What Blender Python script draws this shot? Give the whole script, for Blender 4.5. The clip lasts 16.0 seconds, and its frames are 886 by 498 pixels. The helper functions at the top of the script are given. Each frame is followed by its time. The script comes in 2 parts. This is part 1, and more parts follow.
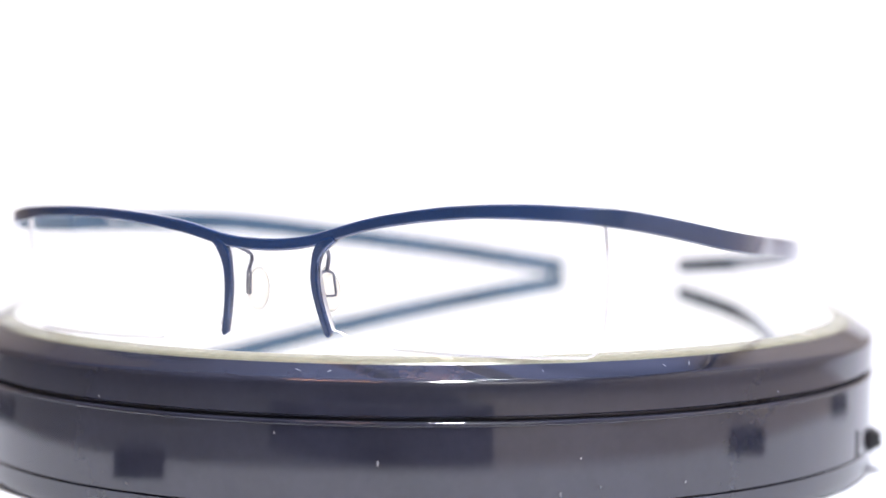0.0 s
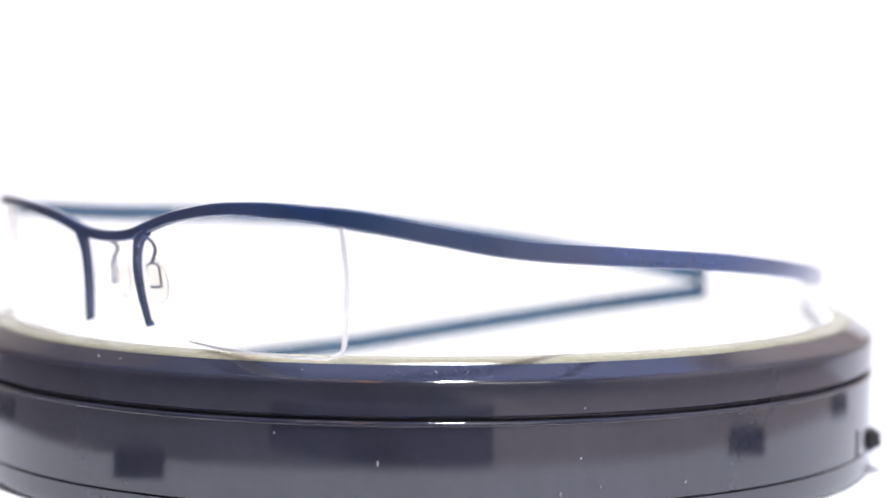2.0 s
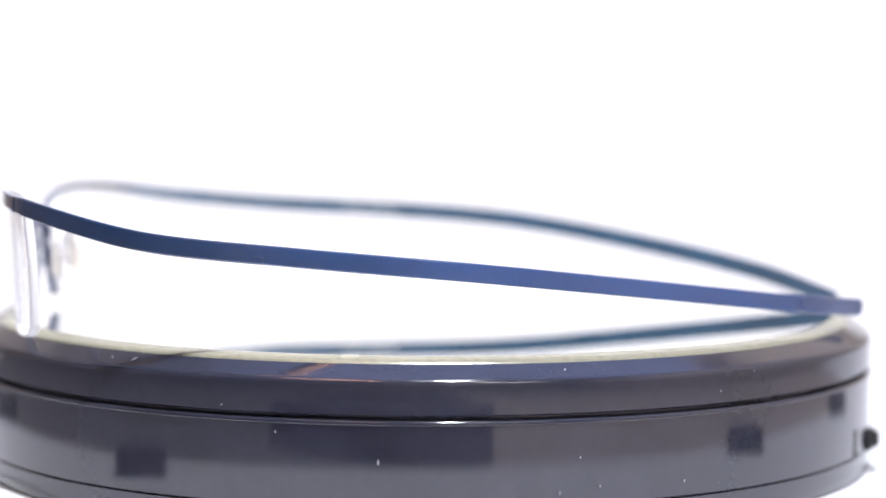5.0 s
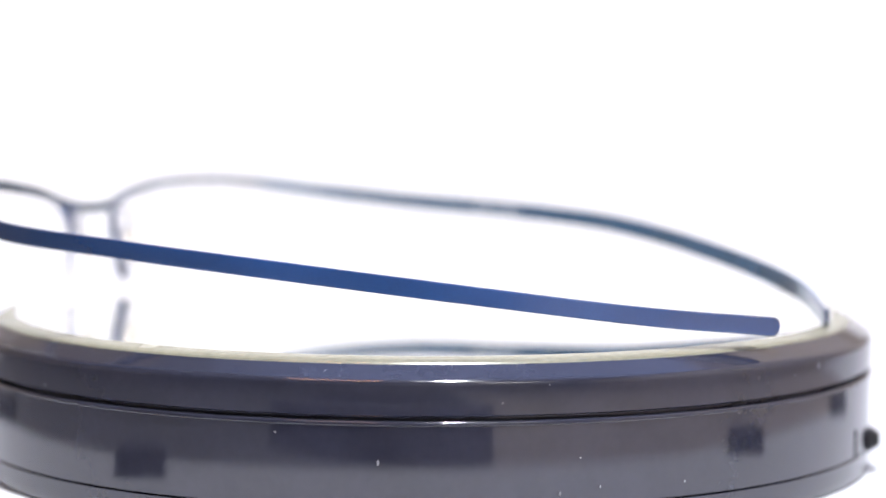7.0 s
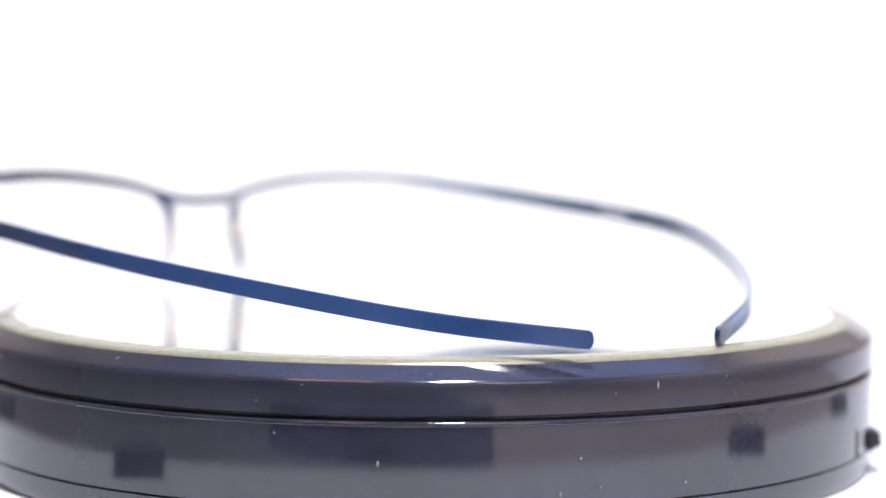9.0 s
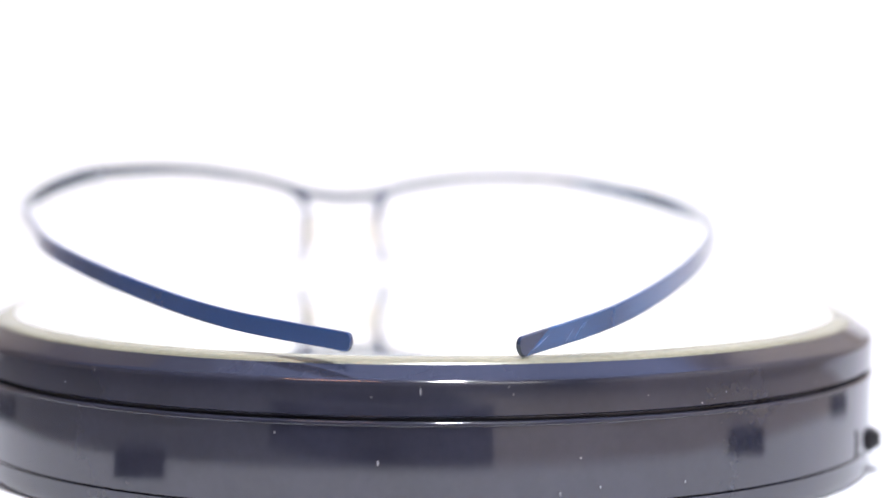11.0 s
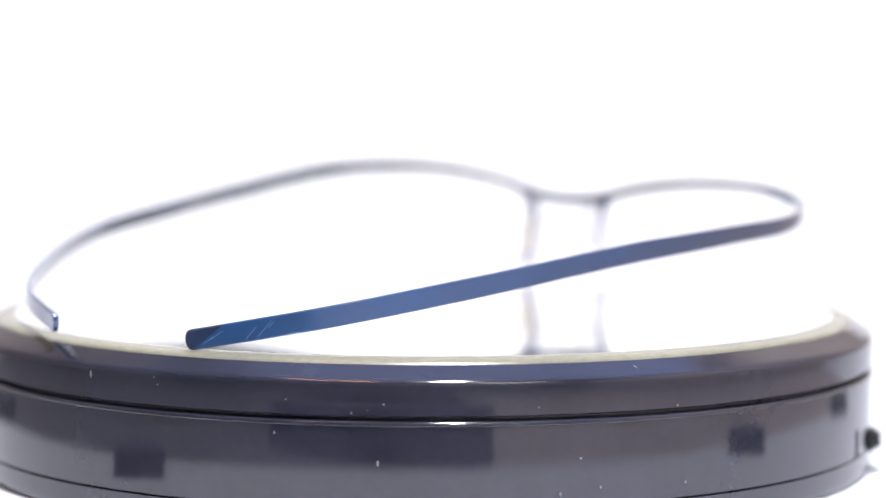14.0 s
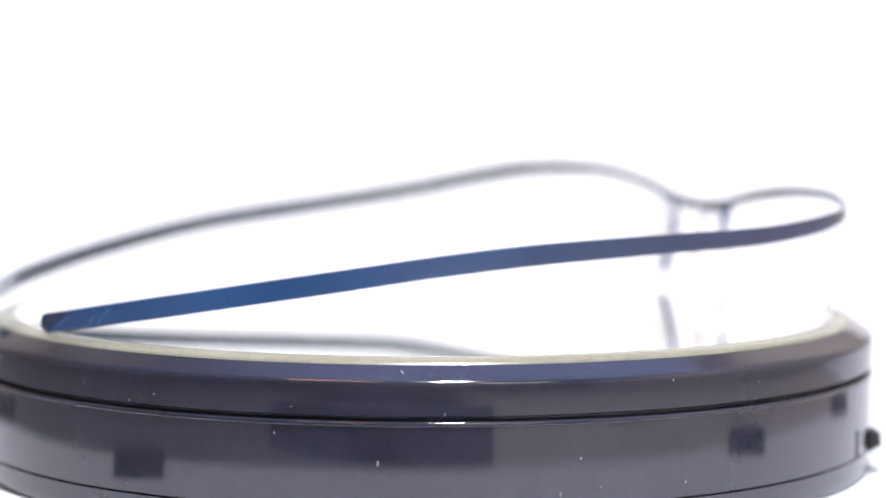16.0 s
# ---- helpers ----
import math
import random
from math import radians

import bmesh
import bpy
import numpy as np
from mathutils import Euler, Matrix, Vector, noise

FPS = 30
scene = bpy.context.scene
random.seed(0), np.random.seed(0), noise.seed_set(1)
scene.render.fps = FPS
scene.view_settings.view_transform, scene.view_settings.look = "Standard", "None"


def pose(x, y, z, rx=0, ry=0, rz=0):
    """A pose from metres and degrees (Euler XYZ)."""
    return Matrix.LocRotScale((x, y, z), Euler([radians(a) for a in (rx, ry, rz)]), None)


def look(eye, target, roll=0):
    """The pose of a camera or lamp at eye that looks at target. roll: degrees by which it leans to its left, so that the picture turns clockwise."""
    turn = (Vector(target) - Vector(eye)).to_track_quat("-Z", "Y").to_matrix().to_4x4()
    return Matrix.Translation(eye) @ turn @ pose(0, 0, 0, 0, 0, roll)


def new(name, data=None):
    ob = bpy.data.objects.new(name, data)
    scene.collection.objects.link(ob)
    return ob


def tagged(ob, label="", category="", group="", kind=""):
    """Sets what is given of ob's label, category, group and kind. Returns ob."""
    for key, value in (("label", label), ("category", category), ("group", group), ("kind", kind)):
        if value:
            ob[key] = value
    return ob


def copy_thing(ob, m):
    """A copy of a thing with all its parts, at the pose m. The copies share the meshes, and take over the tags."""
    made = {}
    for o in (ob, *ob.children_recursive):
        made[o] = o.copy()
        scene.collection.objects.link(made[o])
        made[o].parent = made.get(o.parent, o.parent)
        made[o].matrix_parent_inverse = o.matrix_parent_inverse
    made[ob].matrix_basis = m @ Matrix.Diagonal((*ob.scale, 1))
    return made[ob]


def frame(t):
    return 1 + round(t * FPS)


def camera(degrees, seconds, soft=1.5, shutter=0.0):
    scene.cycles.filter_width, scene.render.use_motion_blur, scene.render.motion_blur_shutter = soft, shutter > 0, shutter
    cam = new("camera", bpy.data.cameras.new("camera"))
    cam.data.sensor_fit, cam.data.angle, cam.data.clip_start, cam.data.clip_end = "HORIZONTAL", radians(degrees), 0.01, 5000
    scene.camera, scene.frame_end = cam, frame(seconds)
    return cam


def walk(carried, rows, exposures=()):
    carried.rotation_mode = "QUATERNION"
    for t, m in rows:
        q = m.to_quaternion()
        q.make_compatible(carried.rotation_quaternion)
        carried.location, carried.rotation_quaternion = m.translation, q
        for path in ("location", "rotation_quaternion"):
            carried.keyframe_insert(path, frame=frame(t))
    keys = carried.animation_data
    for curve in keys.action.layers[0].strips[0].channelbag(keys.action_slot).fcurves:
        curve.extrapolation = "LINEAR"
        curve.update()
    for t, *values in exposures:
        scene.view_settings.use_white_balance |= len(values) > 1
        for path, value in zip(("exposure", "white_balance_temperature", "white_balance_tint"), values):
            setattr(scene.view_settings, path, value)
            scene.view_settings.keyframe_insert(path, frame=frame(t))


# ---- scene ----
# A small mirror-topped turntable in a white light tent turns a pair of eyeglasses before a fixed camera.
SPIN = -13.28            # degrees a second
START = -19.84           # degrees at the clip's start
FLOOR = -0.0255          # tent floor; the mirror's face is z = 0

# ---- camera ----
EYE = Vector((0.0, -0.4069, 0.0417))
AIM = Vector((0.0081, 0.9970, -0.0772)).normalized()
cam = camera(21.46, 16.0, soft=1.5)
cam.data.dof.use_dof = True
cam.data.dof.focus_distance = 0.342
cam.data.dof.aperture_fstop = 9.6


def from_back(d):
    """The camera slid back by d metres along its line of sight."""
    e = EYE - AIM * d
    return look(e, e + AIM, 0.226)


walk(cam, [(t, from_back(d)) for t, d in (
    (0.0, 0.0), (2.1, 0.0), (2.5, 0.003), (2.9, 0.008), (3.5, 0.0082), (4.0, 0.0045), (4.6, 0.0022), (6.5, 0.0012),
    (8.0, 0.0008), (9.0, 0.0), (11.5, 0.0008), (12.5, 0.0012), (13.5, 0.0012), (14.0, 0.0002), (16.0, 0.0))],
    exposures=[(0.0, 0.42), (16.0, 0.42)])

# ---- light ----
world = bpy.data.worlds.new("room_air")
scene.world = world
world.use_nodes = True
world.node_tree.nodes["Background"].inputs[0].default_value = (0.9, 0.93, 1.0, 1)
world.node_tree.nodes["Background"].inputs[1].default_value = 0.02


def area(name, m, sx, sy, watts, color):
    data = bpy.data.lights.new(name, "AREA")
    data.shape, data.size, data.size_y, data.energy, data.color = "RECTANGLE", sx, sy, watts, color
    ob = new(name, data)
    ob.matrix_world = m
    return ob


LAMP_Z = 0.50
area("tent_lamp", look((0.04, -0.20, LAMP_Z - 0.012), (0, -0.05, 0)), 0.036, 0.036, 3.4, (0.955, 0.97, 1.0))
area("warm_tube", look((-0.14, -0.20, LAMP_Z - 0.014), (0, -0.05, 0)), 0.18, 0.012, 0.26, (1.0, 0.50, 0.28))
# the cloth diffuser glows most in its middle
for k, grow in enumerate((-0.10, 0.0, 0.10)):
    sx, sy, z = 0.58 + grow, 0.38 + grow / 2, LAMP_Z - 0.006 - 0.0015 * k
    area("tent_diffuser", look((0.11, 0.07, z), (0.11, 0.0701, 0)), sx, sy, 0.165 * sx * sy / (0.58 * 0.38), (0.36, 0.48, 1.0))
# added fill on the wall behind the camera, off-centre to dim reflections at left
area("room_fill", look((0.65, -1.45, 1.62), (0.5, -2.4, 0.25)), 0.6, 0.6, 16.0, (1.0, 0.98, 0.95))
# added fill that whitens the backdrop, turned so that nothing reflects it
area("backdrop_fill", look((0, 0.30, LAMP_Z - 0.05), (0, 1.20, LAMP_Z - 0.48)), 0.55, 0.08, 1.5, (1.0, 0.94, 0.82))

# ---- materials ----


def material(name, color, rough=0.5, metal=0.0, grain=0.0, scale=2000.0, bump=0.0, spec=0.5, coat=0.0, stain=0.0, stain_scale=60.0):
    m = bpy.data.materials.new(name)
    m.use_nodes = True
    nt = m.node_tree
    b = nt.nodes["Principled BSDF"]
    b.inputs["Base Color"].default_value = (*color, 1)
    b.inputs["Roughness"].default_value = rough
    b.inputs["Metallic"].default_value = metal
    b.inputs["Specular IOR Level"].default_value = spec
    b.inputs["Coat Weight"].default_value, b.inputs["Coat Roughness"].default_value = coat, 0.12
    co = nt.nodes.new("ShaderNodeTexCoord")
    last = None
    for amount, s in ((grain, scale), (stain, stain_scale)):
        if not amount:
            continue
        n = nt.nodes.new("ShaderNodeTexNoise")
        n.inputs["Scale"].default_value, n.inputs["Detail"].default_value = s, 4
        nt.links.new(co.outputs["Object"], n.inputs["Vector"])
        r = nt.nodes.new("ShaderNodeMapRange")
        r.inputs[1].default_value, r.inputs[2].default_value = 0.3, 0.7
        r.inputs[3].default_value, r.inputs[4].default_value = 1 - amount, 1 + amount
        nt.links.new(n.outputs[0], r.inputs[0])
        mix = nt.nodes.new("ShaderNodeVectorMath")
        mix.operation = "SCALE"
        if last:
            nt.links.new(last, mix.inputs[0])
        else:
            mix.inputs[0].default_value = color
        nt.links.new(r.outputs[0], mix.inputs["Scale"])
        last = mix.outputs[0]
        if bump and s == scale:
            bp = nt.nodes.new("ShaderNodeBump")
            bp.inputs["Strength"].default_value, bp.inputs["Distance"].default_value = bump, 0.0002
            nt.links.new(n.outputs[0], bp.inputs["Height"])
            nt.links.new(bp.outputs[0], b.inputs["Normal"])
        if s == stain_scale:
            rg = nt.nodes.new("ShaderNodeMapRange")
            rg.inputs[1].default_value, rg.inputs[2].default_value = 0.3, 0.7
            rg.inputs[3].default_value, rg.inputs[4].default_value = rough * (1 - amount), rough * (1 + amount)
            nt.links.new(n.outputs[0], rg.inputs[0])
            nt.links.new(rg.outputs[0], b.inputs["Roughness"])
    if last:
        nt.links.new(last, b.inputs["Base Color"])
    return m


def clear(name, color, ior, rough):
    m = bpy.data.materials.new(name)
    m.use_nodes = True
    b = m.node_tree.nodes["Principled BSDF"]
    b.inputs["Base Color"].default_value = (*color, 1)
    b.inputs["Transmission Weight"].default_value = 1
    b.inputs["IOR"].default_value, b.inputs["Roughness"].default_value = ior, rough
    return m


PAPER = material("white_paper", (0.80, 0.82, 0.87), 0.85, grain=0.02, scale=900, bump=0.03, stain=0.015, stain_scale=9)
TENT = material("grey_brown_cloth", (0.56, 0.50, 0.46), 0.9, grain=0.03, scale=1500, bump=0.05, stain=0.03, stain_scale=6)
MAT = material("dark_grey_mat", (0.205, 0.205, 0.22), 0.8, grain=0.10, scale=700, bump=0.1, stain=0.08, stain_scale=20)
TABLE = material("brown_grey_tabletop", (0.52, 0.46, 0.43), 0.5, grain=0.12, scale=150, bump=0.05, stain=0.12, stain_scale=14)
ROOM = material("pale_room_plaster", (0.58, 0.57, 0.56), 0.9, grain=0.05, scale=60, bump=0.05, stain=0.05, stain_scale=2)
BLACK = material("gloss_black_plastic", (0.0245, 0.0260, 0.0425), 0.085, grain=0.05, scale=700, stain=0.16, stain_scale=75, spec=0.85)
RUBBER = material("matt_black_plastic", (0.012, 0.012, 0.014), 0.5, grain=0.2, scale=3000, bump=0.05)
MIRROR = material("silvered_mirror", (0.93, 0.945, 0.93), 0.015, 1.0)
GLASS_EDGE = material("cream_mirror_edge", (0.240, 0.236, 0.178), 0.25, grain=0.1, scale=900, bump=0.02, stain=0.1, stain_scale=40)
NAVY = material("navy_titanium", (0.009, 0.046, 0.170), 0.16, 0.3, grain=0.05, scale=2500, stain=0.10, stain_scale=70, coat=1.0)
# two inner-face colours that hold reflections of the surroundings
GREY_REFLECT = material("titanium_grey_reflection", (0.025, 0.057, 0.092), 0.16, 0.3, grain=0.05, scale=2500, stain=0.12, stain_scale=70, coat=1.0)
BLUE_REFLECT = material("titanium_blue_reflection", (0.038, 0.110, 0.205), 0.16, 0.3, grain=0.05, scale=2500, stain=0.12, stain_scale=70, coat=1.0)
# base colours darkened for what the hinge ends reflect
RUB_SHEEN_R = material("rubbed_navy_painted_sheen", (0.010, 0.038, 0.120), 0.16, 0.3, grain=0.05, scale=2500, stain=0.10, stain_scale=70, coat=1.0)
RUB_SHEEN_L = material("worn_navy_painted_sheen", (0.009, 0.038, 0.120), 0.16, 0.3, grain=0.05, scale=2500, stain=0.10, stain_scale=70, coat=1.0)
for m in (NAVY, GREY_REFLECT, BLUE_REFLECT, RUB_SHEEN_R, RUB_SHEEN_L):
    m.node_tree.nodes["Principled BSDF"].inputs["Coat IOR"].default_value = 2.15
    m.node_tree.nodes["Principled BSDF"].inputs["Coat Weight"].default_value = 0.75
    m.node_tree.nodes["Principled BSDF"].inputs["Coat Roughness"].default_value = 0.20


def rub_sheen(m, tip, along, lean, starts, ends, bright):
    """Bright wear and painted-in reflections, in a slanting patch between two distances from the temple's tip."""
    nt = m.node_tree
    co = nt.nodes.new("ShaderNodeTexCoord")
    d = Vector(along) + Vector((0, 0, lean))
    dot = nt.nodes.new("ShaderNodeVectorMath")
    dot.operation = "DOT_PRODUCT"
    dot.inputs[1].default_value = d
    nt.links.new(co.outputs["Object"], dot.inputs[0])
    shift = nt.nodes.new("ShaderNodeMath")
    shift.operation = "SUBTRACT"
    shift.inputs[1].default_value = d.dot(Vector(tip))
    nt.links.new(dot.outputs["Value"], shift.inputs[0])
    masks = []
    for (a, b), (va, vb) in ((starts, (0, 1)), (ends, (1, 0))):
        r = nt.nodes.new("ShaderNodeMapRange")
        r.interpolation_type = "SMOOTHSTEP"
        for k, v in enumerate((a, b, va, vb)):
            r.inputs[k + 1].default_value = v
        nt.links.new(shift.outputs[0], r.inputs[0])
        masks.append(r)
    both = nt.nodes.new("ShaderNodeMath")
    both.operation = "MULTIPLY"
    nt.links.new(masks[0].outputs[0], both.inputs[0])
    nt.links.new(masks[1].outputs[0], both.inputs[1])
    scaler = [n for n in nt.nodes if n.type == "VECT_MATH" and n.operation == "SCALE" and not n.inputs[0].is_linked][0]
    mix = nt.nodes.new("ShaderNodeMix")
    mix.data_type = "VECTOR"
    mix.inputs[4].default_value, mix.inputs[5].default_value = scaler.inputs[0].default_value, bright
    nt.links.new(both.outputs[0], mix.inputs[0])
    nt.links.new(mix.outputs[1], scaler.inputs[0])


BARE = material("bare_grey_titanium", (0.078, 0.10, 0.13), 0.32, 0.6, grain=0.08, scale=3000, stain=0.10, stain_scale=90)
SCUFF = material("rubbed_blue_titanium", (0.11, 0.23, 0.46), 0.4, 0.5, grain=0.2, scale=3000)
STEEL = material("dark_steel_wire", (0.22, 0.23, 0.30), 0.3, 0.9, grain=0.1, scale=5000)
CEILING = material("cool_grey_cloth", (0.36, 0.41, 0.60), 0.9, grain=0.03, scale=1500, bump=0.05, stain=0.03, stain_scale=6)
PRINT = material("white_print", (0.80, 0.82, 0.85), 0.6, grain=0.05, scale=4000)
CHIP = material("pale_scratch", (0.24, 0.25, 0.28), 0.6, grain=0.1, scale=4000)
LENS = clear("clear_lens", (1, 1, 1), 1.12, 0.0)
LENS.node_tree.nodes["Principled BSDF"].inputs["Specular IOR Level"].default_value = 0.15
PAD = clear("clear_silicone", (1.0, 0.96, 0.88), 1.08, 0.25)
PAD.node_tree.nodes["Principled BSDF"].inputs["Transmission Weight"].default_value = 0.86
FROST = material("frosted_lens_edge", (0.90, 0.90, 0.93), 0.5, grain=0.03, scale=3000)
FROST.node_tree.nodes["Principled BSDF"].inputs["Transmission Weight"].default_value = 0.15
FROST.node_tree.nodes["Principled BSDF"].inputs["IOR"].default_value = 1.12
CLIP = material("black_enamel", (0.10, 0.10, 0.115), 0.4, grain=0.1, scale=900)
CAMERA_BLACK = material("camera_grey", (0.20, 0.20, 0.23), 0.5, grain=0.15, scale=800, bump=0.1)

# ---- builders ----


def part(name, bm, mat, parent=None, label="", smooth=40):
    me = bpy.data.meshes.new(name)
    bmesh.ops.recalc_face_normals(bm, faces=bm.faces)
    for e in bm.edges:
        e.smooth = len(e.link_faces) == 2 and e.calc_face_angle(0) < radians(smooth)
    for f in bm.faces:
        f.smooth = True
    bm.to_mesh(me)
    bm.free()
    me.materials.append(mat)
    ob = new(name, me)
    ob.parent = parent
    return tagged(ob, label)


def block(x0, x1, y0, y1, z0, z1, bevel=0.0, segments=2):
    bm = bmesh.new()
    bmesh.ops.create_cube(bm, size=1, matrix=Matrix.LocRotScale(
        ((x0 + x1) / 2, (y0 + y1) / 2, (z0 + z1) / 2), None, (x1 - x0, y1 - y0, z1 - z0)))
    if bevel:
        bmesh.ops.bevel(bm, geom=bm.edges[:], offset=bevel, segments=segments, affect="EDGES", profile=0.5)
    return bm


def lathe(profile, n=240, closed=True):
    """A turned body from a profile of (radius, z), both in metres; a radius of 0 closes it."""
    bm = bmesh.new()
    rings = []
    for r, z in profile:
        if r < 1e-7:
            rings.append([bm.verts.new((0, 0, z))])
        else:
            rings.append([bm.verts.new((r * math.cos(2 * math.pi * i / n), r * math.sin(2 * math.pi * i / n), z)) for i in range(n)])
    pairs = list(zip(rings, rings[1:])) + ([(rings[-1], rings[0])] if closed else [])
    for a, b in pairs:
        if len(a) == 1 and len(b) == 1:
            continue
        for i in range(n):
            j = (i + 1) % n
            vs = [a[i % len(a)], a[j % len(a)], b[j % len(b)], b[i % len(b)]]
            bm.faces.new(list(dict.fromkeys(vs)))
    return bm


def spline(points, steps):
    """A smooth curve through the points."""
    p = [Vector(q) for q in points]
    p = [2 * p[0] - p[1]] + p + [2 * p[-1] - p[-2]]
    out = []
    for i in range(1, len(p) - 2):
        a, b, c, d = p[i - 1:i + 3]
        for k in range(steps):
            t = k / steps
            out.append(0.5 * (2 * b + (c - a) * t + (2 * a - 5 * b + 4 * c - d) * t * t + (3 * b - a - 3 * c + d) * t ** 3))
    return out + [p[-2]]


def lengths(path):
    s = [0.0]
    for a, b in zip(path, path[1:]):
        s.append(s[-1] + (b - a).length)
    return s


def strip(path, widths, thick, wide_dir, ends=(False, False)):
    """A flat bar with rounded edges swept along a path: wide along wide_dir, thick across it. ends: which ends are rounded."""
    bm = bmesh.new()
    s = lengths(path)
    rings = []
    n = len(path)
    for i, p in enumerate(path):
        t = (path[min(i + 1, n - 1)] - path[max(i - 1, 0)]).normalized()
        u = Vector(wide_dir) if not callable(wide_dir) else wide_dir(i)
        u = (u - t * u.dot(t)).normalized()
        w = t.cross(u).normalized()
        h, q = widths(s[i]) / 2, thick / 2
        for on, d in ((ends[0], s[i]), (ends[1], s[-1] - s[i])):
            k = 1.5 * h * 0.5
            if on and d < k:
                h *= max(0.30, max(0.0, 1 - (1 - d / k) ** 2.6) ** (1 / 2.6))
        c = min(q * 0.55, h * 0.5)
        ring = [(h - c, q), (h - c * 0.3, q - c * 0.3), (h, q - c), (h, -q + c), (h - c * 0.3, -q + c * 0.3), (h - c, -q),
                (-h + c, -q), (-h + c * 0.3, -q + c * 0.3), (-h, -q + c), (-h, q - c), (-h + c * 0.3, q - c * 0.3), (-h + c, q)]
        rings.append([bm.verts.new(p + u * a + w * b) for a, b in ring])
    for a, b in zip(rings, rings[1:]):
        m = len(a)
        for i in range(m):
            bm.faces.new((a[i], a[(i + 1) % m], b[(i + 1) % m], b[i]))
    bm.faces.new(rings[0])
    bm.faces.new(rings[-1][::-1])
    return bm


def wire(path, radius, sides=8):
    return strip(path, lambda s: radius * 2, radius * 2, (0.31, 0.2, 0.93))


def ramp(rows):
    def value(s):
        for (a, va), (b, vb) in zip(rows, rows[1:]):
            if s <= b:
                t = max(0.0, (s - a) / (b - a))
                t = t * t * (3 - 2 * t)
                return va + (vb - va) * t
        return rows[-1][1]
    return value


def setting(name, bm, mat, label, category):
    return tagged(part(name, bm, mat), label, category, kind="structure")


# ---- the light tent and the room round it ----


def paper_sweep():
    """One sheet: a rounded tongue under the turntable, flat behind it, then curved up to the tent's top."""
    bm = bmesh.new()
    tongue = [((0.142 if math.cos(a) > 0 else 0.126) * math.cos(a), 0.012 + 0.148 * math.sin(a)) for a in [radians(180 + 180 * k / 48) for k in range(49)]]
    outline = tongue + [(0.16, 0.05), (0.32, 0.07), (0.32, 0.40), (-0.32, 0.40), (-0.32, 0.16), (-0.16, 0.09)]
    low = [bm.verts.new((x, y, FLOOR - 0.0015)) for x, y in outline]
    top = [bm.verts.new((x, y, FLOOR)) for x, y in outline]
    bm.faces.new(top)
    bm.faces.new(low[::-1])
    n = len(outline)
    for i in range(n):
        if i != n - 4:
            bm.faces.new((low[i], low[(i + 1) % n], top[(i + 1) % n], top[i]))
    prof = [(0.40 + 0.2 * math.sin(a), FLOOR + 0.2 - 0.2 * math.cos(a), a) for a in [radians(90 * k / 16) for k in range(17)]]
    prof += [(0.60, LAMP_Z - 0.02, radians(90))]
    rows = []
    for y, z, a in prof:
        rows.append([bm.verts.new((x, y + 0.0015 * math.sin(a) * k, z - 0.0015 * math.cos(a) * k)) for x, k in ((-0.32, 0), (0.32, 0), (0.32, 1), (-0.32, 1))])
    for a, b in zip(rows, rows[1:]):
        for i in range(4):
            bm.faces.new((a[i], a[(i + 1) % 4], b[(i + 1) % 4], b[i]))
    bm.faces.new(rows[-1])
    bmesh.ops.remove_doubles(bm, verts=bm.verts[:], dist=1e-5)
    return bm


setting("backdrop", paper_sweep(), PAPER, "seamless white paper sweep under and behind the turntable", "backdrop")
# unseen sides, set near or far to brighten or dim the turntable's reflections
setting("wall_west", block(-0.910, -0.900, -0.45, 0.64, FLOOR, LAMP_Z), TENT, "grey-brown cloth side of the light tent", "wall")
setting("wall_east", block(0.360, 0.370, -0.45, 0.64, FLOOR, LAMP_Z), TENT, "grey-brown cloth side of the light tent", "wall")
setting("wall_north", block(-0.900, 0.360, 0.62, 0.63, FLOOR, LAMP_Z), TENT, "grey-brown cloth back of the light tent", "wall")
# unseen top, split where the bevel's reflection turns from blue to brown
setting("ceiling_rear", block(-0.910, 0.370, 0.26, 0.64, LAMP_Z, LAMP_Z + 0.01), TENT, "grey-brown cloth top of the light tent", "ceiling")
setting("ceiling", block(-0.910, 0.370, -0.45, 0.26, LAMP_Z, LAMP_Z + 0.01), CEILING, "cool grey cloth top of the light tent", "ceiling")
setting("tabletop", block(-1.2, 1.2, -1.0, 0.8, FLOOR - 0.032, FLOOR - 0.002, 0.003), TABLE, "brown-grey tabletop under the white paper", "table")
setting("table_mat", block(-0.95, -0.02, -0.60, 0.30, FLOOR - 0.0024, FLOOR - 0.0016), MAT, "dark grey mat on the table under one side of the paper", "mat")
setting("floor", block(-2.2, 2.2, -2.4, 1.6, -0.80, -0.77), ROOM, "plain pale room floor", "floor")
setting("wall_south", block(-2.2, 2.2, -2.42, -2.4, -0.77, 1.7), ROOM, "plain pale room wall behind the camera", "wall")
setting("wall_room_north", block(-2.2, 2.2, 1.6, 1.62, -0.77, 1.7), ROOM, "plain pale room wall behind the tent", "wall")
setting("wall_room_west", block(-2.22, -2.2, -2.42, 1.62, -0.77, 1.7), ROOM, "plain pale side wall of the room", "wall")
setting("wall_room_east", block(2.2, 2.22, -2.42, 1.62, -0.77, 1.7), ROOM, "plain pale side wall of the room", "wall")
setting("ceiling_room", block(-2.2, 2.2, -2.4, 1.6, 1.7, 1.72), ROOM, "plain pale room ceiling", "ceiling")


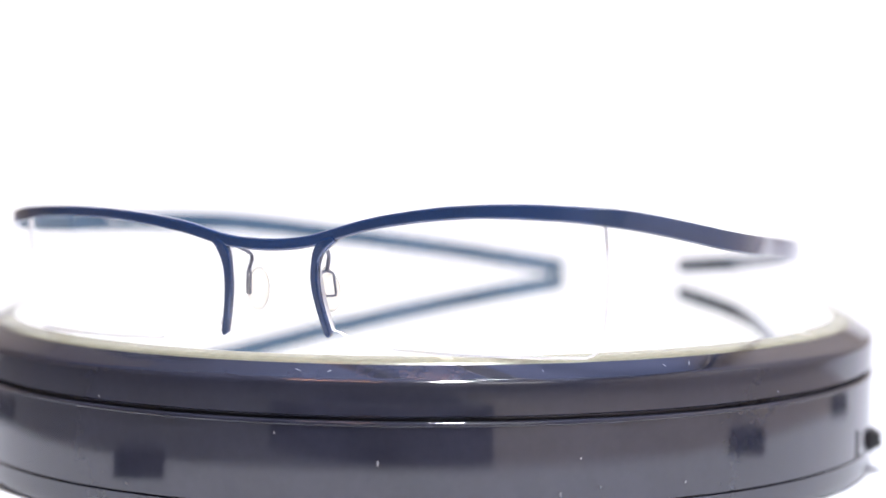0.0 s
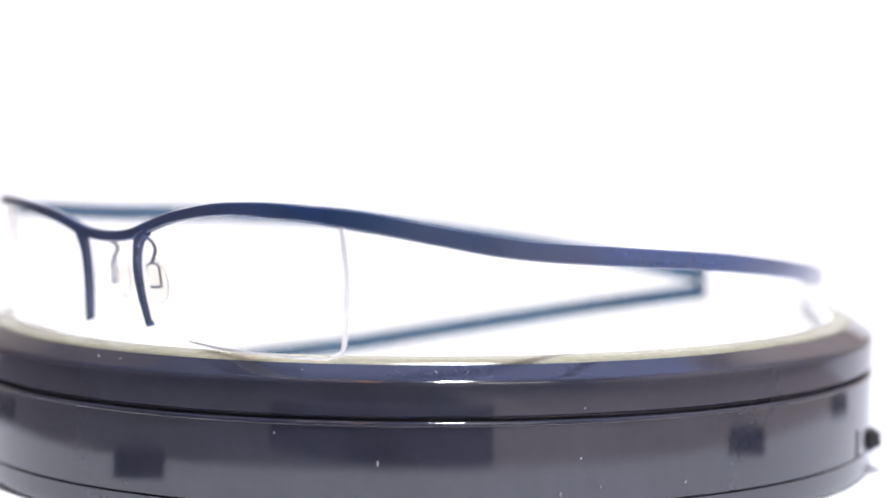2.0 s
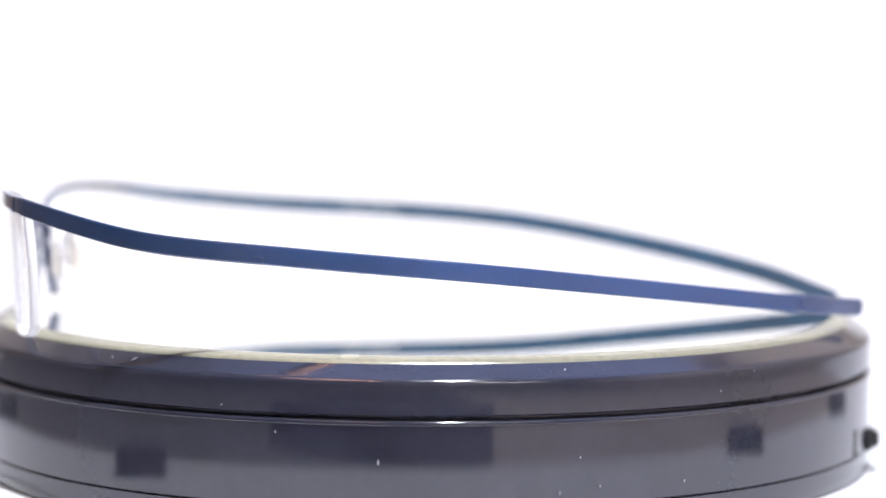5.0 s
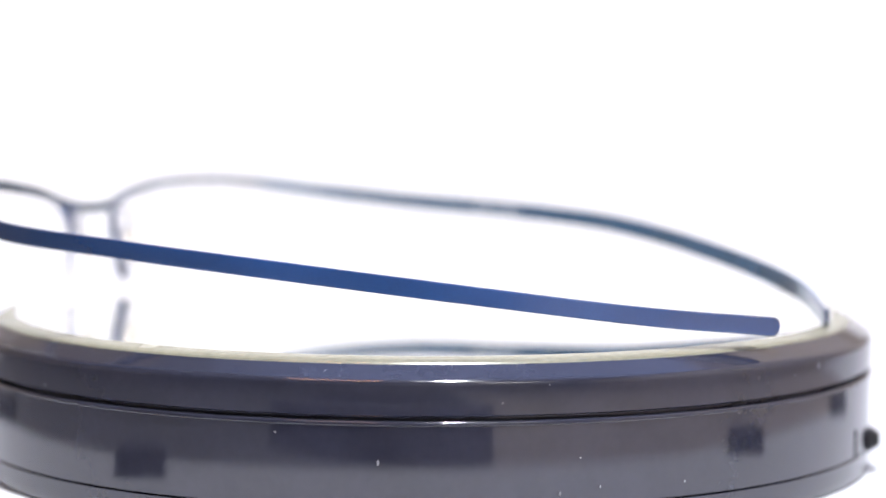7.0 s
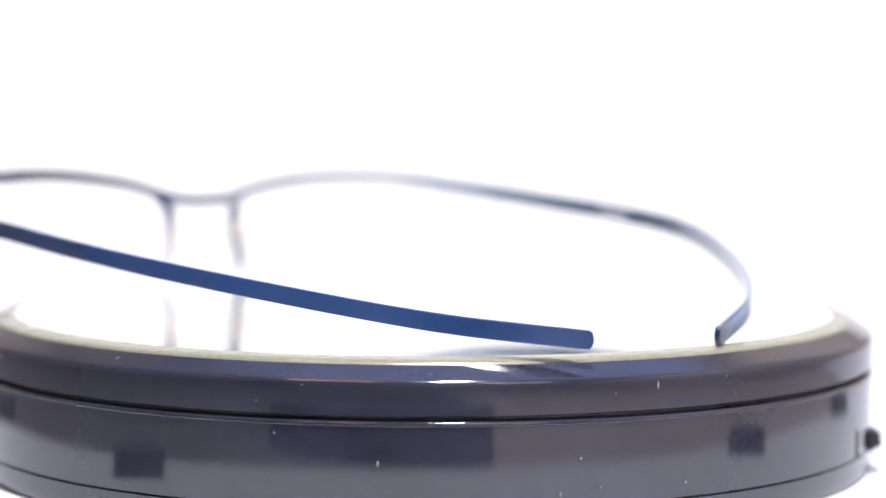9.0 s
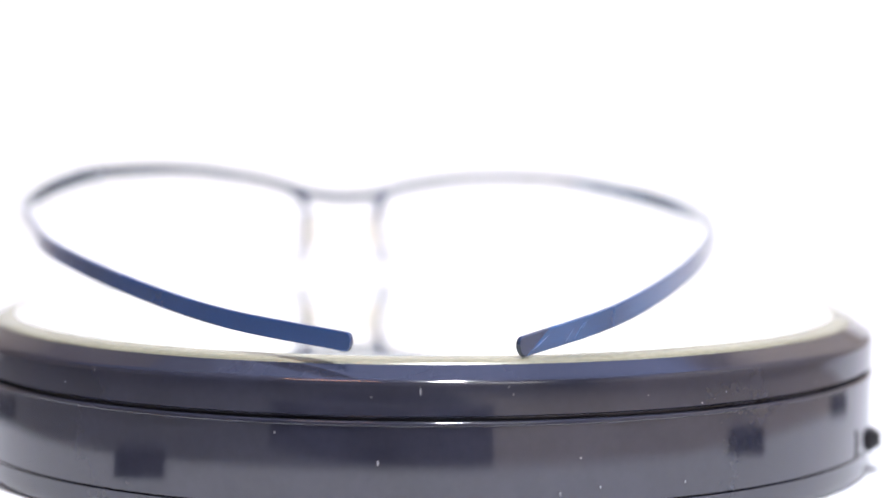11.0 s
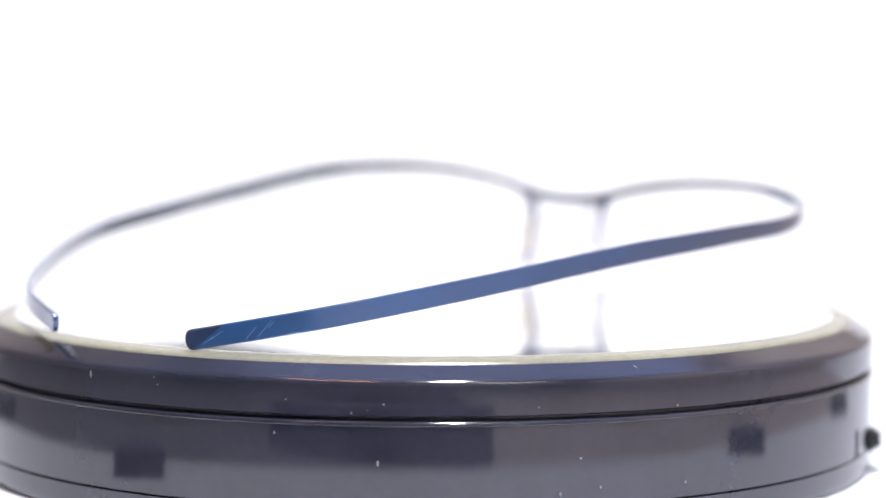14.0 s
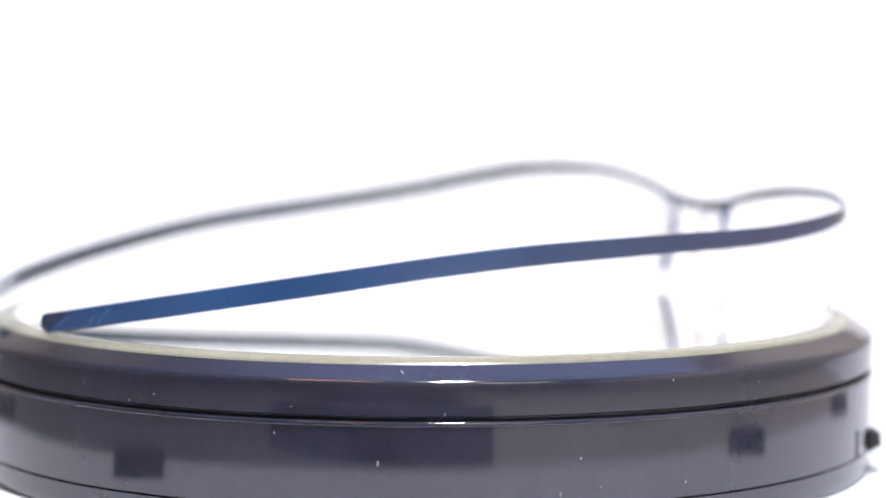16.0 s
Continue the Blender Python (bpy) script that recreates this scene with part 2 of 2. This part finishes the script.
def reflected_clip():
    """A black clip, added for reflections: a wedge body over the sheet's edge and a flat wire handle."""
    ob = tagged(new("reflected_clip"), "dark grey metal clip added on the paper's edge for a dark square reflection", "clip", "clips on the paper")
    bm = block(0.000, 0.016, -0.0090, 0.0090, 0.0002, 0.0046, 0.0004)
    for v in bm.verts:
        if v.co.x < 0.004 and v.co.z > 0.002:
            v.co.z -= 0.0014
    part("clip_body", bm, CLIP, ob)
    part("clip_handle", wire([Vector(p) for p in ((0.004, -0.005, 0.0036), (-0.001, -0.004, 0.0018), (-0.003, 0.0, 0.0016), (-0.001, 0.004, 0.0018), (0.004, 0.005, 0.0036))], 0.0005), CLIP, ob)
    return ob


# out of view themselves, added so that the base reflects dark squares
clip = reflected_clip()
CLIPS = ((-0.0925, -0.0815, 20), (0.1215, -0.066, 175), (-0.139, 0.013, -20), (0.148, 0.0178, 205))
for k, (x, y, turn) in enumerate(CLIPS):
    m = pose(x, y, FLOOR, 0, 0, turn)
    if k:
        copy_thing(clip, m)
    else:
        clip.matrix_basis = m

# an added plate, out of view, that stands in for the camera's dark reflection
plate = tagged(new("camera_reflection_plate"), "dark grey plate added out of view for the camera's dark reflection", "camera plate")
part("plate_body", block(-0.078, 0.032, -0.27, -0.148, FLOOR - 0.002, -0.0135, 0.0015), CAMERA_BLACK, plate)
part("plate_pad", block(-0.066, 0.020, -0.262, -0.158, -0.0135, -0.0125, 0.0004), RUBBER, plate, "black rubber pad")

# ---- the turntable ----
R = 0.0773
turntable = tagged(new("turntable"), "glossy black plastic display turntable with a round mirror top", "turntable")
turntable.location = (0, 0, FLOOR)


def up(profile):
    return [(r, z - FLOOR) for r, z in profile]


base = part("base", lathe(up([
    (0.0, -0.0085), (R - 0.0014, -0.0085), (R - 0.0004, -0.0085), (R - 0.0001, -0.00856), (R + 0.0001, -0.0087), (R + 0.0002, -0.0089), (R + 0.0002, -0.0091),
    (R + 0.0001, -0.0092), (R, -0.0093), (R, -0.0210), (R - 0.0001, -0.0211), (R - 0.0004, -0.0211), (R - 0.0004, -0.0212), (0.0, -0.0212)]), closed=False),
    BLACK, turntable, "glossy black cylindrical base with a rounded lip", 30)
part("base_skirt", lathe(up([
    (0.0, -0.02125), (R - 0.0002, -0.02125), (R, -0.0214), (R, -0.0236), (R - 0.0001, -0.0245), (R - 0.0003, -0.0251), (R - 0.0005, FLOOR), (0.0, FLOOR)]), closed=False),
    BLACK, turntable, "black base skirt rounded inwards below a fine seam", 30)
platform = part("platform", lathe([
    (0.0, -0.0034), (R - 0.0046, -0.0034), (R - 0.0046, -0.0012), (R - 0.0036, -0.0008), (R - 0.0033, -0.0008), (R - 0.0008, -0.0024),
    (R - 0.0005, -0.0026), (R - 0.0002, -0.0029), (R - 0.00005, -0.0032), (R, -0.0036), (R, -0.0077), (R - 0.0003, -0.0080), (R - 0.0016, -0.0080), (R - 0.0016, -0.0104), (0.0, -0.0104)], closed=False),
    BLACK, turntable, "glossy black turning ring with a bevelled edge", 25)
mirror = part("mirror", lathe([
    (0.0, -0.0032), (R - 0.0066, -0.0032), (R - 0.0066, -0.0002), (R - 0.0068, 0.0), (0.0, 0.0)], closed=False), MIRROR, platform, "round silvered glass mirror", 8)
part("mirror_edge", lathe([
    (R - 0.0068, 0.00006), (R - 0.0062, 0.00002), (R - 0.0046, -0.0002), (R - 0.0038, -0.00055), (R - 0.0035, -0.0009), (R - 0.0046, -0.0012), (R - 0.0067, -0.0004)]),
    GLASS_EDGE, mirror, "ground cream edge of the mirror glass", 20)


def chip(parent, angle, r, z, high, wide, lean=0.0, tilt=0.0):
    """A small pale scratch or fleck of dust on the side of a round body."""
    bm = bmesh.new()
    bmesh.ops.create_icosphere(bm, subdivisions=1, radius=0.5, matrix=Matrix.Diagonal((0.00008, wide, high, 1)))
    ob = part("scratch", bm, CHIP, parent)
    a = radians(angle)
    ob.matrix_basis = pose(r * math.cos(a), r * math.sin(a), z, lean, tilt, angle)


random.seed(4)
for ang, run, lean in ((-42.2, 0.0010, 35), (-38.8, 0.0014, -30), (-84.0, 0.0016, 60), (-80.5, 0.0008, -50), (-57.0, 0.0007, 20), (12.0, 0.0009, -40), (140.0, 0.0010, 30)):
    chip(platform, ang, R - 0.0020, -0.00165, run, 0.0002, lean, -57.0)
chip(platform, 75.6, R, -0.0042, 0.0013, 0.00035)
for k in range(16):
    chip(platform, random.uniform(0, 360), R, -random.uniform(0.0032, 0.0078), random.uniform(0.00012, 0.0004), random.uniform(0.0001, 0.0003), random.uniform(-30, 30))
for ang, z, hgt, wid in ((-94.8, -0.0145, 0.0010, 0.00035), (-75.3, -0.0193, 0.0008, 0.0004), (-70.7, -0.0186, 0.0005, 0.0003),
                         (-60.2, -0.0188, 0.0005, 0.0003), (-106.0, -0.0105, 0.0004, 0.0003), (-73.0, -0.0142, 0.0003, 0.0003)):
    chip(base, ang, R + 0.0003, z - FLOOR, hgt, wid)

# the power switch on the base's flank
SWITCH = -15.0
switch = part("switch", block(-0.0004, 0.0006, -0.0022, 0.0035, -0.0017, 0.0017, 0.0002), RUBBER, turntable, "small black slide switch")
switch.matrix_basis = pose((R + 0.0003) * math.cos(radians(SWITCH)), (R + 0.0003) * math.sin(radians(SWITCH)), -0.0200 - FLOOR, 0, 0, SWITCH)
part("switch_knob", block(0.0004, 0.0016, -0.0012, 0.0012, -0.0012, 0.0014, 0.0003), RUBBER, switch)
slot = part("switch_slot", block(-0.0003, 0.0001, -0.0005, 0.0005, -0.0022, 0.0022), RUBBER, turntable, "narrow dark slot beside the switch")
slot.matrix_basis = pose((R + 0.00005) * math.cos(radians(-24.5)), (R + 0.00005) * math.sin(radians(-24.5)), -0.0188 - FLOOR, 0, 0, -24.5)

# ---- the eyeglasses ----
glasses = tagged(new("eyeglasses"), "navy blue titanium half-rim eyeglasses standing open on the mirror", "eyeglasses")
MM = 0.001
# the band's course from the bridge out over each lens and back along each temple, in millimetres
RIGHT_COURSE = [
    (-5.5, -66.8, 15.7),
    (-14.6, -66.5, 17.8),
    (-26.8, -64.8, 19.2),
    (-41.4, -59.1, 19.0),
    (-53.6, -47.2, 16.8),
    (-57.6, -26.9, 14.8),
    (-53.6, -3.6, 13.8),
    (-45.5, 20.3, 12.2),
    (-31.6, 43.6, 8.6),
    (-14.1, 62.7, 4.6),
    (5.1, 73.05, 1.0)]
LEFT_COURSE = [
    (-5.5, -66.8, 15.7),
    (5.2, -67.5, 15.9),
    (18.1, -68.2, 19.3),
    (34.0, -68.8, 21.2),
    (52.1, -63.5, 20.3),
    (64.8, -45.7, 16.2),
    (66.0, -22.2, 13.75),
    (64.7, 3.9, 11.35),
    (56.6, 30.9, 8.1),
    (44.6, 54.7, 4.8),
    (28.3, 70.7, 2.35)]
band = [p * MM for p in spline(RIGHT_COURSE[::-1] + LEFT_COURSE[1:], 14)]
band_s = lengths(band)
MIDDLE = band_s[140] + 0.0063


def at(s):
    """The band's place at s metres from the bridge's middle, negative on the wearer's right."""
    s += MIDDLE
    for i in range(len(band) - 1):
        if band_s[i + 1] >= s:
            return band[i].lerp(band[i + 1], (s - band_s[i]) / (band_s[i + 1] - band_s[i]))
    return band[-1]


def stretch(a, b, n, fine=0):
    """The band's course from a to b; fine: extra steps in its last 1.6 mm, for a rounded end."""
    out = [at(a + (b - a) * k / n) for k in range(n + 1)]
    if fine:
        c = b - math.copysign(0.0016, b - a)
        out = [at(a + (c - a) * k / n) for k in range(n + 1)] + [at(c + (b - c) * math.sin(math.pi / 2 * k / fine)) for k in range(1, fine + 1)]
    return out


# the strip's height along the band, which is stamped and twisted a little differently on the two sides
TALL_L = ramp([(0.0, 0.00180), (0.015, 0.0018), (0.030, 0.0020), (0.045, 0.00235), (0.054, 0.00275), (0.075, 0.00290), (0.092, 0.00290),
               (0.108, 0.00290), (0.130, 0.00285), (0.170, 0.0028), (0.196, 0.00290), (0.21, 0.00290)])
TALL_R = ramp([(0.0, 0.00180), (0.018, 0.0018), (0.029, 0.0016), (0.041, 0.00155), (0.055, 0.0021), (0.070, 0.0027), (0.090, 0.0030),
               (0.112, 0.0032), (0.130, 0.0033), (0.160, 0.00335), (0.185, 0.0033), (0.21, 0.0031)])


def WIDTH(s):
    return TALL_L(s) if s > 0 else TALL_R(-s)


HINGE = 0.0492
END_R, END_L = -0.2059, 0.2039
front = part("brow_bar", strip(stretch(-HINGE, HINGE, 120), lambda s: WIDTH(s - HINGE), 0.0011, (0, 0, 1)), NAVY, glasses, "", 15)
temple_r = part("temple", strip(stretch(-HINGE, END_R, 170, 12), lambda s: WIDTH(-s - HINGE), 0.0009, (0, 0, 1), (False, True)), RUB_SHEEN_R, glasses, "", 15)
temple_l = part("temple", strip(stretch(HINGE, END_L, 170, 12), lambda s: WIDTH(s + HINGE), 0.0009, (0, 0, 1), (False, True)), RUB_SHEEN_L, glasses, "", 15)

# wear towards the tips; the long fade to the hinges paints in reflections
rub_sheen(RUB_SHEEN_R, at(END_R), (at(END_R + 0.03) - at(END_R)).normalized(), -1.35, (0.0022, 0.0030), (0.008, 0.090), (0.012, 0.092, 0.290))
rub_sheen(RUB_SHEEN_L, at(END_L), (at(END_L - 0.05) - at(END_L)).normalized(), -2.5, (-0.030, 0.036), (0.048, 0.090), (0.010, 0.080, 0.310))

# what the inner faces reflect is put into their colour, greyer or bluer by side
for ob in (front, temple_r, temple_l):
    ob.data.materials.append(BLUE_REFLECT if ob is temple_r else GREY_REFLECT)
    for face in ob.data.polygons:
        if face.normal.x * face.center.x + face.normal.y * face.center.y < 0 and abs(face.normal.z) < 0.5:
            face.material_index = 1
# the ledge behind each lens is left bare
front.data.materials.append(BARE)
for face in front.data.polygons:
    if face.material_index == 1 and (face.center - at(0.0)).length > 0.0095:
        face.material_index = 2


def tangent(s):
    return (at(s + 0.0008) - at(s - 0.0008)).normalized()


def outward(s):
    t = tangent(s)
    return Vector((t.y, -t.x, 0)).normalized()


for side in (-1, 1):
    # the short arm of the half rim, from the bridge down along the nose
    fx = tangent(0.0) * side
    fx.z = 0
    fx.normalize()
    top = at(0.0064 if side > 0 else -0.0076)
    set_back = outward(0.0) * -1
    splay = 1.0 if side > 0 else 0.7
    arm = [top + fx * (a * splay) + set_back * b - Vector((0, 0, c)) for a, b, c in (
        (0.0036, 0.0, -0.0004), (0.0015, 0.0, 0.0009), (0.0005, 0.0002, 0.0030), (0.0002, 0.0005, 0.0062), (0.0008, 0.0010, 0.0100), (0.0020, 0.0016, 0.0142))]
    path = spline(arm, 10)
    part("rim_arm", strip(path, ramp([(0, 0.0012), (0.0022, 0.0018), (0.006, 0.0013), (0.015, 0.0011)]), 0.0013, tuple(fx), (False, True)), NAVY, glasses, "", 15)

    # the lens: a curved pane from the brow bar down to the mirror
    bm = bmesh.new()
    nu, nv = 40, 14
    s0, s1 = (0.0067 if side > 0 else 0.0076), 0.0514
    lo = ramp([(0.0, 0.0030), (0.10, 0.0018), (0.30, 0.0004), (0.5, 0.0002), (0.93, 0.0002), (0.98, 0.0007), (1.0, 0.0022)])
    grid = []
    for layer in (0.0, 0.0014):
        sheet = []
        for i in range(nu + 1):
            u = i / (nu - 1) * 0.989 if i < nu else 1.0
            s = side * (s0 + (s1 - s0) * u)
            p = at(s)
            n = outward(s) * -1
            t = tangent(s) * side
            zt = p.z - WIDTH(s) * 0.36
            zb = lo(u)
            col = []
            for k in range(nv + 1):
                v = k / (nv - 1) * 0.98 if k < nv else 1.0
                z = zt + (zb - zt) * v
                slide = t * (0.0022 * (1 - u) ** 3 * v * v + 0.0006 * u * math.sin(math.pi * v))
                q = Vector((p.x, p.y, 0)) + slide + n * (0.0003 + layer + 0.0012 * v)
                col.append(bm.verts.new((q.x, q.y, z)))
            sheet.append(col)
        grid.append(sheet)
    for g in grid:
        for i in range(nu):
            for k in range(nv):
                face = bm.faces.new((g[i][k], g[i + 1][k], g[i + 1][k + 1], g[i][k + 1]))
                # the ground chamfer along the outer and lower edge
                face.material_index = int(g is grid[0] and (i == nu - 1 or (k == nv - 1 and i > 9)))
    rim = [(i, 0) for i in range(nu)] + [(nu, k) for k in range(nv)] + [(i, nv) for i in range(nu, 0, -1)] + [(0, k) for k in range(nv, 0, -1)]
    for (a, b), (c, d) in zip(rim, rim[1:] + rim[:1]):
        bm.faces.new((grid[0][a][b], grid[0][c][d], grid[1][c][d], grid[1][a][b]))
        bm.faces.ensure_lookup_table()
        bm.faces[-1].material_index = 1
    lens = part("lens", bm, LENS, glasses, "clear rimless-bottomed lens")
    lens.data.materials.append(FROST)
    lens.visible_shadow = False

    # the nose pad on its wire
    back = outward(0.0) * -1
    root = top + fx * 0.0008 + back * 0.0006 - Vector((0, 0, 0.0012))
    holder = top + fx * (0.0010 if side > 0 else -0.0011) + back * (0.0028 if side > 0 else 0.0044) - Vector((0, 0, 0.0046))
    pad_arm = part("pad_arm", wire(spline([root, root + back * 0.0016 + Vector((0, 0, 0.0004)), holder + back * 0.0006 + Vector((0, 0, 0.0022)), holder], 8), 0.00026),
                   STEEL, glasses, "bent steel pad arm")
    along = (fx * 0.08 - Vector((0, 0, 1)) + back * 0.12).normalized()
    across = (back * 0.75 + fx * 0.66).normalized()
    loop = [holder, holder + across * 0.0009 + along * 0.0004, holder + across * 0.0010 + along * 0.0018, holder + across * 0.0010 + along * 0.0033,
            holder + across * 0.0007 + along * 0.0037, holder - across * 0.0007 + along * 0.0037, holder - across * 0.0010 + along * 0.0033,
            holder - across * 0.0010 + along * 0.0018, holder - across * 0.0009 + along * 0.0004, holder]
    part("pad_box", wire(spline(loop, 6), 0.00017), STEEL, pad_arm, "steel loop that holds the pad")
    bm = bmesh.new()
    out = across.cross(along).normalized()
    m = Matrix((across, along, out)).transposed().to_4x4()
    m.translation = holder + along * 0.0030 - fx * 0.0010 + back * 0.0012
    bmesh.ops.create_uvsphere(bm, u_segments=24, v_segments=14, radius=0.5, matrix=m @ Matrix.Rotation(radians(35 * side), 4, "Y") @ Matrix.Diagonal((0.0042, 0.0068, 0.0020, 1)))
    part("nose_pad", bm, PAD, pad_arm, "clear silicone nose pad")

# rubbed scratches near the tip of the wearer's right temple
for back_off, rise, length, lean in ((0.0040, -0.0002, 0.0040, 24), (0.0098, -0.0004, 0.0028, 40), (0.0118, -0.0001, 0.0036, 40), (0.0128, 0.0004, 0.0016, 38)):
    s = END_R + back_off
    run, out = tangent(s), outward(s)
    bm = bmesh.new()
    m = Matrix((run, out.cross(run), out)).transposed().to_4x4()
    m.translation = at(s) + out * 0.00047 + Vector((0, 0, rise))
    bmesh.ops.create_icosphere(bm, subdivisions=2, radius=0.5,
                               matrix=m @ Matrix.Rotation(radians(lean), 4, "Z") @ Matrix.Diagonal((length, 0.00011, 0.00006, 1)))
    part("scratch", bm, SCUFF, temple_r, "pale rubbed scratch")

# the words on the inner face of the wearer's right temple
font = bpy.data.curves.new("print", "FONT")
font.body, font.size, font.align_x, font.align_y, font.extrude, font.space_character = "PURE TITANIUM", 0.00135, "CENTER", "CENTER", 0.00003, 1.05
writer = new("writer", font)
words = bpy.data.meshes.new_from_object(writer)
bpy.data.objects.remove(writer)
words.materials.append(PRINT)
S_TEXT = -0.1024
run = (tangent(S_TEXT) * -1).normalized()
inner = (outward(S_TEXT) * -1).normalized()
rise = inner.cross(run).normalized()
mt = Matrix((run, rise, inner)).transposed().to_4x4()
mt.translation = at(S_TEXT) + inner * 0.00056
lettering = new("lettering", words)
lettering.parent = temple_r
lettering.matrix_basis = mt
tagged(lettering, "white printed words PURE TITANIUM")


# ---- what turns ----


def motions():
    times = [k * 0.5 for k in range(33)]
    walk(platform, [(t, pose(0, 0, -FLOOR, 0, 0, START + SPIN * t)) for t in times])
    walk(glasses, [(t, pose(0, 0, 0.0002, 0, 0, START + SPIN * t)) for t in times])


motions()
